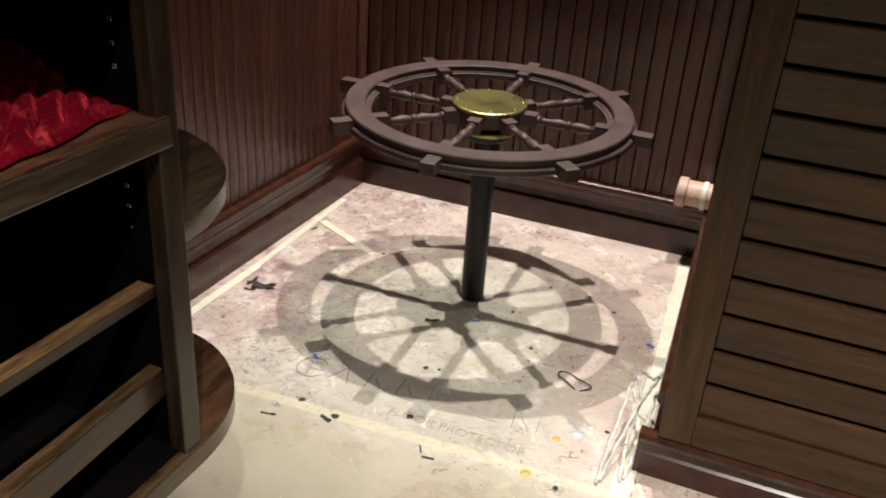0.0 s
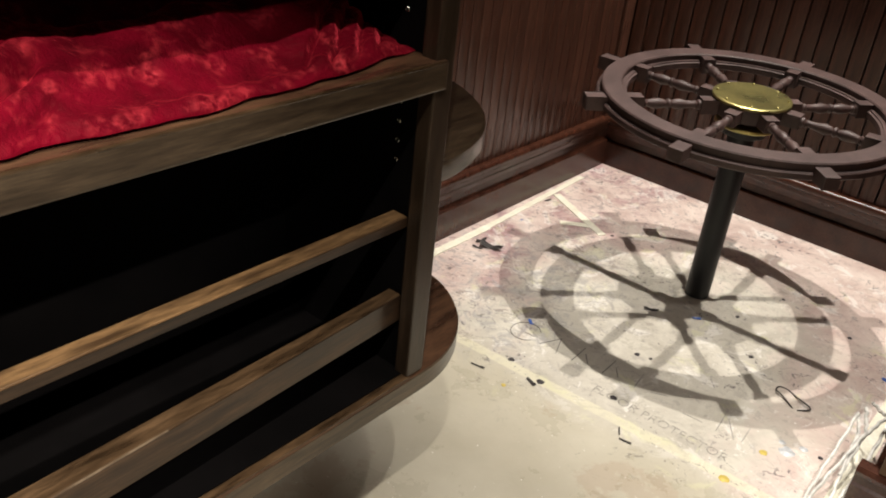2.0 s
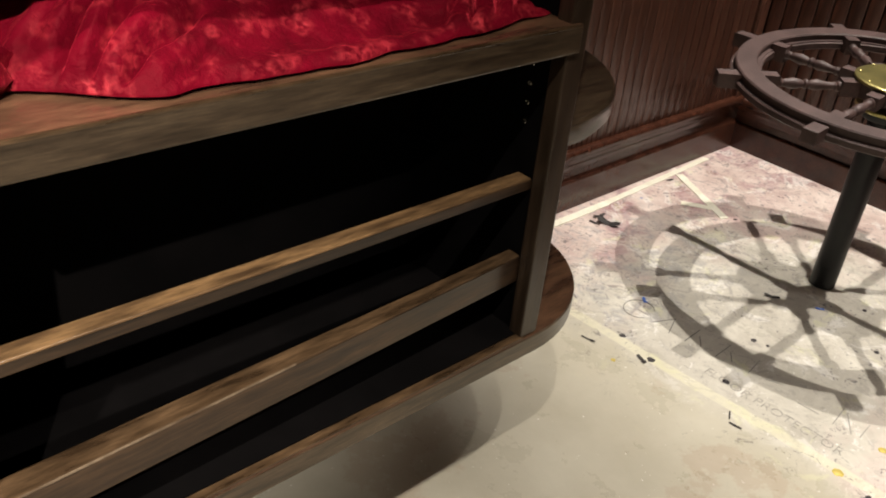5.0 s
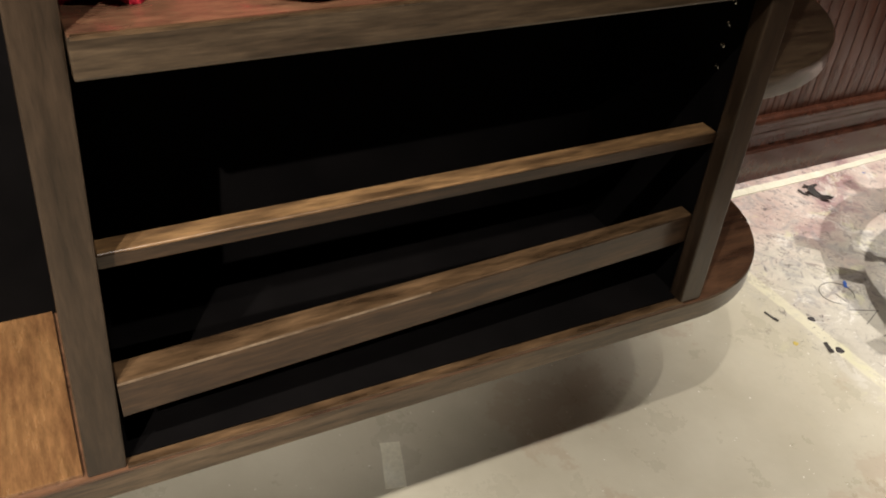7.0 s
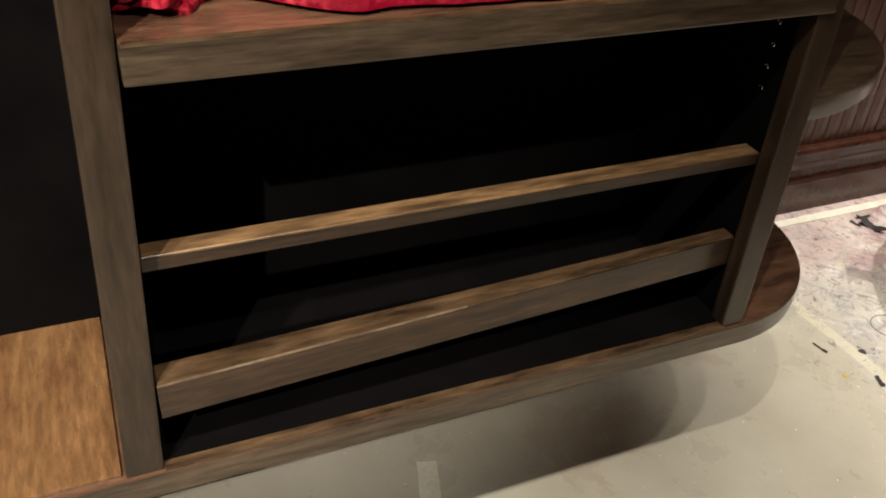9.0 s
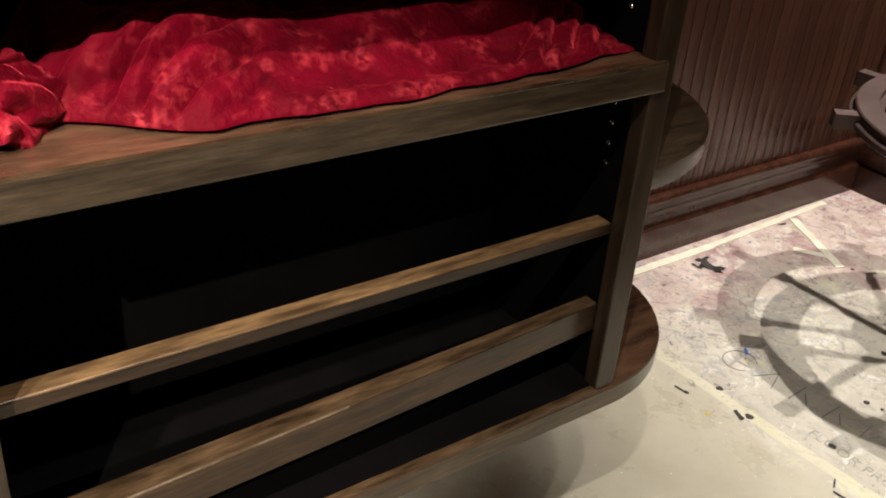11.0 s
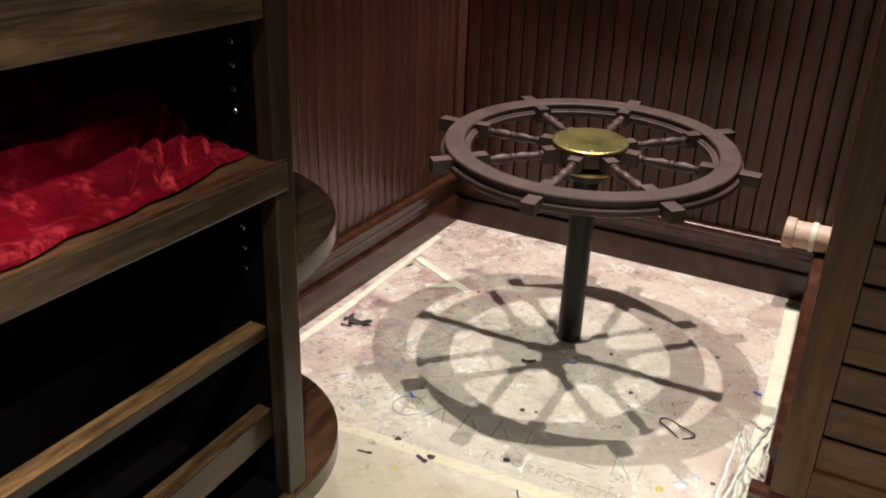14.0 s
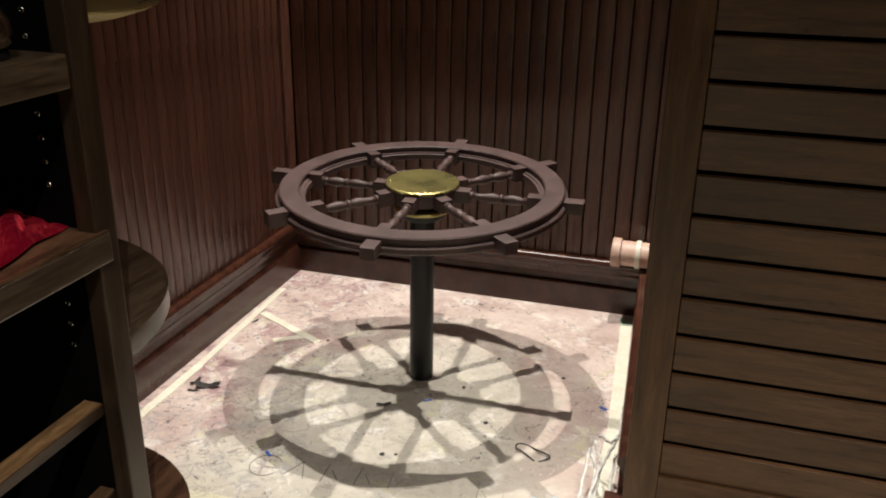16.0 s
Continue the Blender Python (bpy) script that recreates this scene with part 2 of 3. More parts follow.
    col = mix(math_("MULTIPLY", fleck, 0.8), col, (0.07, 0.06, 0.07))
    speck = step(tex(75, 2, 0.5), 0.72, 0.75)
    col = mix(math_("MULTIPLY", speck, 0.8), col, (0.86, 0.85, 0.82))
    brown = math_("MULTIPLY", step(tex(2.1, 6, 0.7), 0.545, 0.575), step(py, -1.6, -1.75))
    col = mix(math_("MULTIPLY", brown, 0.38), col, (0.38, 0.28, 0.20))
    l.new(col, b.inputs["Base Color"])
    l.new(step(tex(5.5, 6, 0.7), 0.32, 0.62, 0.13, 0.6), b.inputs["Roughness"])
    bp = n.new("ShaderNodeBump")
    bp.inputs["Strength"].default_value, bp.inputs["Distance"].default_value = 0.35, 0.004
    l.new(tex(18, 6, 0.7), bp.inputs["Height"])
    l.new(bp.outputs[0], b.inputs["Normal"])
    return m


FLOOR = floor_material()


# ---- mesh helpers ----
def box(bm, x0, x1, y0, y1, z0, z1, bevel=0.0, m=None):
    """A box with softened edges, added to bm."""
    made = bmesh.ops.create_cube(bm, size=1)["verts"]
    mid, size = Vector(((x0 + x1) / 2, (y0 + y1) / 2, (z0 + z1) / 2)), (x1 - x0, y1 - y0, z1 - z0)
    for v in made:
        v.co = Vector((v.co.x * size[0], v.co.y * size[1], v.co.z * size[2])) + mid
        if m:
            v.co = m @ v.co
    if bevel:
        edges = {e for v in made for e in v.link_edges}
        bmesh.ops.bevel(bm, geom=list(edges), offset=bevel, segments=2, profile=0.6, affect="EDGES")
    return bm


def boxed(*a, **k):
    return box(bmesh.new(), *a, **k)


def lathe(bm, outline, steps=48, m=None):
    """A turned form round z from (radius, height) pairs."""
    rings = []
    for r, z in outline:
        if r < 1e-6:
            rings.append([bm.verts.new((0, 0, z))])
        else:
            rings.append([bm.verts.new((r * math.cos(2 * math.pi * k / steps), r * math.sin(2 * math.pi * k / steps), z)) for k in range(steps)])
    for a, b in zip(rings, rings[1:]):
        for k in range(steps):
            j = (k + 1) % steps
            loop = [a[k % len(a)], a[j % len(a)], b[j % len(b)], b[k % len(b)]]
            loop = list(dict.fromkeys(loop))
            if len(loop) > 2:
                bm.faces.new(loop)
    if m:
        bmesh.ops.transform(bm, matrix=m, verts=[v for r in rings for v in r])
    return bm


def sweep(bm, outline, start, end, out):
    """A moulding: (depth, height) pairs run along the floor line from start to end, standing off towards out."""
    a, b, o = Vector((*start, 0)), Vector((*end, 0)), Vector((*out, 0))
    rows = [[bm.verts.new(p + o * d + Vector((0, 0, h))) for d, h in outline] for p in (a, b)]
    k = len(outline)
    for i in range(k):
        j = (i + 1) % k
        bm.faces.new((rows[0][i], rows[0][j], rows[1][j], rows[1][i]))
    bm.faces.new(rows[0])
    bm.faces.new(rows[1][::-1])
    return bm


def tube(bm, points, r, steps=8):
    """A round cord through points."""
    pts = [Vector(p) for p in points]
    rings = []
    for i, p in enumerate(pts):
        d = (pts[min(i + 1, len(pts) - 1)] - pts[max(i - 1, 0)]).normalized()
        u = d.cross(Vector((0.31, 0.2, 0.93))).normalized()
        v = d.cross(u)
        rings.append([bm.verts.new(p + r * (math.cos(2 * math.pi * k / steps) * u + math.sin(2 * math.pi * k / steps) * v)) for k in range(steps)])
    for a, b in zip(rings, rings[1:]):
        for k in range(steps):
            j = (k + 1) % steps
            bm.faces.new((a[k], a[j], b[j], b[k]))
    bm.faces.new(rings[0][::-1])
    bm.faces.new(rings[-1])
    return bm


def mesh(name, bm, mat, smooth=False):
    bmesh.ops.recalc_face_normals(bm, faces=bm.faces)
    data = bpy.data.meshes.new(name)
    bm.to_mesh(data)
    bm.free()
    data.materials.append(mat)
    if smooth:
        data.shade_smooth()
        data.set_sharp_from_angle(angle=radians(38))
    return data


def part(name, bm, mat, parent=None, label="", smooth=False):
    ob = new(name, mesh(name, bm, mat, smooth))
    ob.parent = parent
    return tagged(ob, label)


def thing(name, label, category, group="", kind="", at=(0, 0, 0)):
    ob = new(name)
    ob.empty_display_size = 0.1
    ob.location = at
    return tagged(ob, label, category, group, kind)


def solid(name, bm, mat, label, category="", kind="structure", smooth=False):
    return tagged(part(name, bm, mat, None, "", smooth), label, category, "", kind)


# ---- structure ----
XR = 1.62          # the alcove's right-hand wall
floor = solid("floor", boxed(-0.3, 5.4, -6.8, 0.3, -0.1, 0.0), FLOOR, "pale concrete work floor with pinkish paint stains and spatter", "floor")
ceiling = solid("ceiling", boxed(-0.3, 5.4, -6.8, 0.3, CEIL, CEIL + 0.1), PLASTER, "unseen pale ceiling that bounces light into the panelled room", "ceiling")
wall_back = solid("wall_back", boxed(-0.3, 5.4, 0.04, 0.3, 0.0, CEIL), GAP, "dark mahogany beadboard wall behind the ship wheel", "wall")
wall_left = solid("wall_left", boxed(-0.3, -0.04, -6.8, 0.04, 0.0, CEIL), GAP, "dark mahogany beadboard wall beside the shelf cabinet", "wall")
wall_front = solid("wall_front", boxed(-0.3, 5.4, -7.0, -6.8, 0.0, CEIL), ROOMWALL, "unseen tan wall closing the room to bounce light", "wall")
wall_right = solid("wall_right", boxed(5.4, 5.6, -7.0, 0.3, 0.0, CEIL), ROOMWALL, "unseen tan wall closing the room to bounce light", "wall")


def slab(points, z0, z1):
    """An upright block over a floor outline."""
    bm = bmesh.new()
    low = [bm.verts.new((x, y, z0)) for x, y in points]
    high = [bm.verts.new((x, y, z1)) for x, y in points]
    n = len(points)
    bm.faces.new(low[::-1])
    bm.faces.new(high)
    for k in range(n):
        bm.faces.new((low[k], low[(k + 1) % n], high[(k + 1) % n], high[k]))
    return bm


partition = solid("wall_partition", slab([(1.600, 0.04), (1.664, -1.40), (5.4, -1.40), (5.4, 0.04)], 0.0, CEIL), MAHOGANY, "dark wood partition beside the alcove", "wall")

# the base: a flat board with a moulded cap that stands proud of the boards above
BASE = [(-0.035, 0.0), (0.0, 0.0), (0.0, 0.109), (-0.002, 0.115), (-0.007, 0.1175), (-0.018, 0.118), (-0.019, 0.150), (-0.016, 0.168), (-0.010, 0.180),
        (-0.008, 0.196), (0.002, 0.203), (0.006, 0.209), (0.0075, 0.216), (0.007, 0.222), (0.005, 0.2275), (0.002, 0.2315), (-0.002, 0.2340), (-0.007, 0.2352), (-0.035, 0.236)]
solid("baseboard_back", sweep(bmesh.new(), BASE, (-0.02, 0), (XR, 0), (0, -1)), TRIM, "tall dark mahogany baseboard with moulded cap", "baseboard")
solid("baseboard_left", sweep(bmesh.new(), [(d, h * 1.055) for d, h in BASE], (0, 0.02), (0, -6.8), (1, 0)), TRIM, "tall dark mahogany baseboard with moulded cap", "baseboard")
solid("baseboard_partition", sweep(bmesh.new(), BASE, (1.566, 0.0), (1.630, -1.40), (-1, -0.045)), TRIM, "tall dark mahogany baseboard with moulded cap", "baseboard")


# ---- ship wheel on its post ----
WHEEL_TILT = 2.8    # the far side of the wheel stands a little higher


def ship_wheel(at):
    w = thing("ship_wheel_table", "dark wooden ship wheel with brass hub on black steel post", "table base", at=at)
    lean = Matrix.Rotation(math.radians(0.5), 4, "Y") @ Matrix.Rotation(math.radians(WHEEL_TILT), 4, "X") @ Matrix.Translation((0, 0, 0.013))
    part("post", lathe(bmesh.new(), [(0, 0), (0.042, 0), (0.0425, 0.004), (0.0425, 0.62), (0, 0.62)], 40), IRON, w, "black steel post", True)
    part("flange", lathe(bmesh.new(), [(0, 0.618), (0.070, 0.618), (0.073, 0.622), (0.073, 0.641), (0.069, 0.645), (0, 0.645)]), IRON, w, "black steel flange", True)
    part("brass_ring", lathe(bmesh.new(), [(0.03, 0.645), (0.094, 0.645), (0.097, 0.648), (0.097, 0.654), (0.093, 0.658), (0.03, 0.658)]), BRASS, w, "brass lower plate", True)
    part("hub", lathe(bmesh.new(), [(0, 0.650), (0.060, 0.650), (0.066, 0.657), (0.068, 0.672), (0.115, 0.676), (0.115, 0.722), (0, 0.722)]), WHEELWOOD, w, "", True)
    plate = part("hub_plate", lathe(bmesh.new(), [(0, 0.722), (0.122, 0.722), (0.125, 0.725), (0.124, 0.731), (0.118, 0.734), (0.112, 0.733), (0, 0.734)], 64), BRASS, w, "round aged brass plate", True)
    for k in range(8):
        a = math.radians(45 * k + 22)
        part("screw", lathe(bmesh.new(), [(0, 0.733), (0.0045, 0.733), (0.004, 0.7365), (0.002, 0.738), (0, 0.738)], 10,
                            Matrix.Translation((0.110 * math.cos(a), 0.110 * math.sin(a), 0))), BRASS, plate, "", True)
    part("rim", lathe(bmesh.new(), [(0.400, 0.670), (0.484, 0.670), (0.490, 0.675), (0.490, 0.690), (0.486, 0.694), (0.477, 0.695), (0.477, 0.699),
                                    (0.399, 0.699), (0.399, 0.695), (0.392, 0.693), (0.392, 0.675), (0.400, 0.670)], 128), WHEELWOOD, w, "", True)
    part("rim_cap", lathe(bmesh.new(), [(0.412, 0.699), (0.478, 0.699), (0.478, 0.716), (0.474, 0.720), (0.414, 0.720), (0.410, 0.716), (0.412, 0.699)], 128), WHEELWOOD, w, "", True)
    for k in range(8):
        turn = Matrix.Rotation(math.radians(45 * k + 1.5), 4, "Z")
        s = bmesh.new()
        lie = turn @ Matrix.Translation((0, 0, 0.690)) @ Matrix.Rotation(math.radians(90), 4, "Y")
        prof = [(0.012, 0.160), (0.019, 0.166), (0.019, 0.176), (0.013, 0.180), (0.017, 0.186), (0.013, 0.192), (0.015, 0.215), (0.021, 0.240), (0.017, 0.258),
                (0.013, 0.264), (0.019, 0.270), (0.019, 0.276), (0.013, 0.282), (0.017, 0.290), (0.021, 0.310), (0.016, 0.335), (0.013, 0.343), (0.017, 0.349),
                (0.013, 0.354), (0.019, 0.358), (0.019, 0.364), (0.012, 0.368)]
        lathe(s, [(0.84 * r, z) for r, z in prof], 16, lie)
        spoke = part("spoke", s, WHEELWOOD, w, "", True)
        part("inner_block", boxed(0.105, 0.168, -0.021, 0.021, 0.668, 0.711, 0.002, turn), WHEELWOOD, spoke)
        part("outer_block", boxed(0.360, 0.425, -0.021, 0.021, 0.667, 0.7145, 0.002, turn), WHEELWOOD, spoke)
        part("handle_stub", boxed(0.480, 0.545, -0.023, 0.023, 0.671, 0.711, 0.003, turn), WHEELWOOD, spoke)
    for o in w.children:
        if o.name.split(".")[0] in ("hub", "hub_plate", "rim", "rim_cap", "spoke"):
            lift = 0.0 if o.name.startswith("hub") else 0.007
            o.matrix_local = Matrix.Translation((0, 0, 0.69 + lift)) @ lean @ Matrix.Translation((0, 0, -0.69))
    return w


ship_wheel((0.858, -0.765, 0))


# ---- shelf cabinet ----
CX, CB = 0.98, 0.64     # front and back of the open bays
YR0, YR1 = -2.525, -2.472   # near-end upright
YL0, YL1 = -3.425, -3.378   # upright between the two bays
cab = thing("shelf_cabinet", "dark walnut open shelf cabinet with half-round end shelves, black inside", "cabinet", at=(0, 0, 0))
BOT, TOP = 0.562, 2.35
SHEAR = Matrix(((1, 0, 0, 0), (0, 1, 0.047, -0.047 * 1.18), (0, 0, 1, 0), (0, 0, 0, 1)))   # the middle upright leans a little
DECK = 0.602
for y0, y1, lean in ((YR0, YR1, None), (YL0, YL1, SHEAR), (-4.55, -4.50, None)):
    part("upright", boxed(CX - 0.03, CX, y0 + (0.011 if y0 == YR0 else 0.0), y1, DECK + 0.001, TOP, 0.003, lean), WALNUT_UP, cab)
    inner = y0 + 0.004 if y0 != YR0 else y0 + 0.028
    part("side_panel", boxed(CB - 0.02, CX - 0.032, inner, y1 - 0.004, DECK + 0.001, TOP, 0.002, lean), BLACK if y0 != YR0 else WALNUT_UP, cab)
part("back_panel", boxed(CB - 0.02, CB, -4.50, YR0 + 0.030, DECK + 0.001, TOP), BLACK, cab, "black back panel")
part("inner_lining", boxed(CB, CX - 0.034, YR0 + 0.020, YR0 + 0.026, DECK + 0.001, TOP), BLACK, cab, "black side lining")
part("top_board", boxed(CB - 0.02, CX, -4.55, YR1, TOP, TOP + 0.04, 0.003), WALNUT, cab)


def rail(a, c, depth, z0, z1, rise=0.0, topmat=None, toplabel="worn golden top edge, painted brighter as lit from above"):
    """A front rail from near x a to x c, depth at both ends, with a worn top edge painted as lit over a face painted as
    shaded.
    """
    y0, y1 = YL1 - 0.047 * (1.18 - z1) + 0.002, YR0 + 0.018
    (d0, d1) = depth
    body = slab([(a, y0), (c, y1), (c - d1, y1), (a - d0, y0)], z0, z1 - 0.003)
    top = slab([(a - 0.0015, y0 + 0.001), (c - 0.0015, y1 - 0.001), (c - d1 + 0.001, y1 - 0.001), (a - d0 + 0.001, y0 + 0.001)], z1 - 0.003, z1)
    for bm in (body, top):
        for v in bm.verts:
            v.co.z += rise * (v.co.y - y0) / (y1 - y0)
    bmesh.ops.bevel(top, geom=[e for e in top.edges if all(v.co.z > z1 - 0.002 for v in e.verts)], offset=0.0022, segments=3, affect="EDGES", profile=0.5)
    r = part("rail", body, FACE_SHADED, cab)
    part("rail_top", top, topmat or WORN_LIT, r, toplabel)
    return r


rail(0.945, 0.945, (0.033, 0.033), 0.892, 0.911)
rail(0.981, 0.945, (0.043, 0.028), 0.694, 0.747, 0.014, WORN_LIT_DIM, "scuffed brown top edge, painted brighter as lit from above")
# a pale strip paints the highlight along the rail's worn arris
ARRIS = material("worn_arris_highlight", (0.30, 0.22, 0.145), 0.35, dark=(0.10, 0.06, 0.035), stretch=(3, 2.2, 3), scale=9, fine=40, vary=0.3)
arris = slab([(0.9812, YL1 - 0.018), (0.9652, -2.980), (0.9640, -2.980), (0.9796, YL1 - 0.018)], 0.7455, 0.7482)
for v in arris.verts:
    v.co.z += 0.014 * (v.co.y - YL1) / (YR0 - YL1)
part("worn_arris", arris, ARRIS, cab, "pale worn rail arris with its highlight painted in")


def deck():
    """The bottom board: straight front, half-round end."""
    cx, cy, r, n = 0.712, YR1, 0.273, 32
    rim = [(cx + r * math.cos(math.pi * k / n), cy + r * math.sin(math.pi * k / n)) for k in range(n + 1)]
    return slab([(0.985, -4.55)] + rim + [(0.439, -4.55)], 0.562, DECK - 0.003), slab([(0.9835, -4.549)] + [(cx + (x - cx) * 0.994, cy + (y - cy) * 0.994) for x, y in rim] + [(0.441, -4.549)], DECK - 0.003, DECK)


low, high = deck()
deck_part = part("bottom_deck", low, WALNUT, cab, "bottom board with half-round end", True)
part("deck_top", high, WORN_RED, deck_part, "worn reddish top", True)
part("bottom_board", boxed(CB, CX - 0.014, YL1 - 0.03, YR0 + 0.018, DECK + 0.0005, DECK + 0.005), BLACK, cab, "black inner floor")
part("inner_floor", boxed(CB, CX - 0.006, -4.49, YL0 - 0.032, DECK + 0.0005, DECK + 0.006, 0.001), PLY, cab, "golden varnished plywood floor of the open bay")
part("shelf", boxed(CB, CX + 0.008, YL1 + 0.001, YR0 + 0.03, 1.136, 1.1785, 0.003), WALNUT, cab)
part("shelf_top", boxed(CB + 0.001, CX + 0.0065, YL1 + 0.002, YR0 + 0.029, 1.1785, 1.1802, 0.0006), WORN_RED, cab, "worn reddish shelf top")
# tan strip on the worn lip stands in for its bright highlight line
part("worn_edge", boxed(CX + 0.0030, CX + 0.0086, YL1 + 0.004, YR0 + 0.027, 1.1755, 1.1808, 0.0015), WORN_LIT_DIM, cab, "worn tan shelf edge, painted for its bright highlight line")
part("worn_edge", boxed(CX - 0.0130, CX + 0.0030, YL1 - 0.026, YR0 + 0.016, DECK + 0.0006, DECK + 0.0040, 0.001), WORN_LIT_DIM, cab, "scuffed tan deck edge")
part("shelf", boxed(CB, CX + 0.004, YL1 + 0.001, YR0 - 0.001, 1.375, 1.418, 0.003), WALNUT, cab)



def half_round(z0, z1, cx, r):
    bm = bmesh.new()
    cy, steps = YR1 + 0.001, 40
    ring = [(r - 0.003, z0), (r, z0 + 0.004), (r, z1 - 0.005), (r - 0.005, z1)]
    rows = [[bm.verts.new((cx + rr * math.cos(math.pi * k / steps), cy + rr * math.sin(math.pi * k / steps), z)) for k in range(steps + 1)] for rr, z in ring]
    for a, b in zip(rows, rows[1:]):
        for k in range(steps):
            bm.faces.new((a[k], a[k + 1], b[k + 1], b[k]))
    bm.faces.new(rows[-1])
    bm.faces.new(rows[0][::-1])
    bm.faces.new([row[0] for row in rows] + [row[-1] for row in rows[::-1]])
    return bm


part("end_shelf", half_round(0.968, 1.010, 0.630, 0.342), WALNUT, cab, "half-round end shelf", True)
part("end_shelf", half_round(1.392, 1.426, 0.620, 0.27), WALNUT, cab, "half-round end shelf", True)
part("plinth", boxed(0.445, 0.50, -4.45, -3.20, 0.0, BOT - 0.001, 0.003), BLACK, cab, "black recessed plinth")


# ---- louvred panel ----
lou = thing("louvred_panel", "dark stained wooden panel with wide horizontal louvre slats", "panel", at=(0, 0, 0))
LY, L0, L1 = -1.452, 1.648, 2.75
part("stile", boxed(L0, 1.733, LY, LY + 0.045, 0.135, 2.3, 0.003), LOUVRE_UP, lou)
part("stile", boxed(L1, L1 + 0.085, LY, LY + 0.045, 0.135, 2.3, 0.003), LOUVRE_UP, lou)
part("bottom_rail", boxed(1.734, L1 - 0.001, LY + 0.001, LY + 0.044, 0.135, 0.229, 0.002), LOUVRE, lou)
part("backing", boxed(1.70, L1 + 0.05, LY + 0.046, LY + 0.051, 0.135, 2.3), GAP, lou)
for k in range(20):
    z = 0.2315 + 0.1027 * k
    tilt = Matrix.Translation((0, LY + 0.020, z)) @ Matrix.Rotation(math.radians(5), 4, "X")
    part("slat", boxed(1.7345, L1 - 0.001, -0.007, 0.007, 0.0, 0.0915, 0.002, tilt), LOUVRE, lou)
solid("baseboard_panel", sweep(bmesh.new(), BASE[:1] + [(0.0, 0.0), (0.0, 0.070), (-0.008, 0.076), (-0.008, 0.098), (0.004, 0.106), (0.008, 0.120), (0.0, 0.132), (-0.035, 0.134)],
                               (1.60, -1.455), (5.4, -1.455), (0, -1)), TRIM, "dark moulded base below the louvred panel", "baseboard")
solid("wall_panel_side", boxed(1.735, 5.4, -1.401, -1.37, 0, CEIL), GAP, "dark wall behind the louvred panel", "wall")


# ---- shelf pins of the cabinet ----
for z in [1.097 - 0.0325 * k for k in range(4)] + [1.238 + 0.032 * k for k in range(4)] + [1.432 + 0.032 * k for k in range(4)]:
    for x in (0.908,):
        part("pin_sleeve", lathe(bmesh.new(), [(0.0022, 0), (0.0040, 0), (0.0043, 0.0007), (0.0038, 0.0013), (0.0028, 0.0011), (0.0022, -0.004)], 12,
                                 Matrix.Translation((x, YR0 + 0.0195, z)) @ Matrix.Rotation(math.radians(90), 4, "X")), STEEL, cab, "polished metal shelf-pin sleeve", True)


# ---- red velvet ----
def smooth(a, c, v):
    t = min(1.0, max(0.0, (v - a) / (c - a)))
    return t * t * (3 - 2 * t)


def ridge(s, at, width):
    """A soft fold across s."""
    d = (s - at) / width
    return math.exp(-d * d)


def fold(s, at, width):
    """A fold that rises gently and drops away sharply."""
    d = (s - at) / (width if s < at else 0.38 * width)
    return math.exp(-d * d)


def bunch(bm, a, c, radius, lobes, phase, squash=0.95):
    """A twisted wad of cloth between two points on the shelf."""
    rings, n1, n2 = [], 44, 36
    a, c = Vector(a), Vector(c)
    for i in range(n1 + 1):
        t = i / n1
        mid = a.lerp(c, t)
        rad = 0.004 + radius * math.sin(math.pi * min(1, t * 0.92 + 0.05)) ** 0.65
        ring = []
        for k in range(n2):
            ang = 2 * math.pi * k / n2
            lobe = 1 + 0.26 * math.sin(lobes * ang + 8 * t + phase) + 0.16 * math.sin((lobes + 2) * ang - 12 * t + 2 * phase) + 0.07 * math.sin(9 * ang + 20 * t)
            p = mid + Vector((math.cos(ang) * rad * lobe * 1.2, 0.012 * math.sin(2 * ang + 6 * t), rad * (squash + math.sin(ang) * lobe)))
            p.z = max(1.1805, p.z)
            ring.append(bm.verts.new(p))
        rings.append(ring)
    for p, q in zip(rings, rings[1:]):
        for k in range(n2):
            bm.faces.new((p[k], p[(k + 1) % n2], q[(k + 1) % n2], q[k]))
    bm.faces.new(rings[0])
    bm.faces.new(rings[-1][::-1])
    return bm


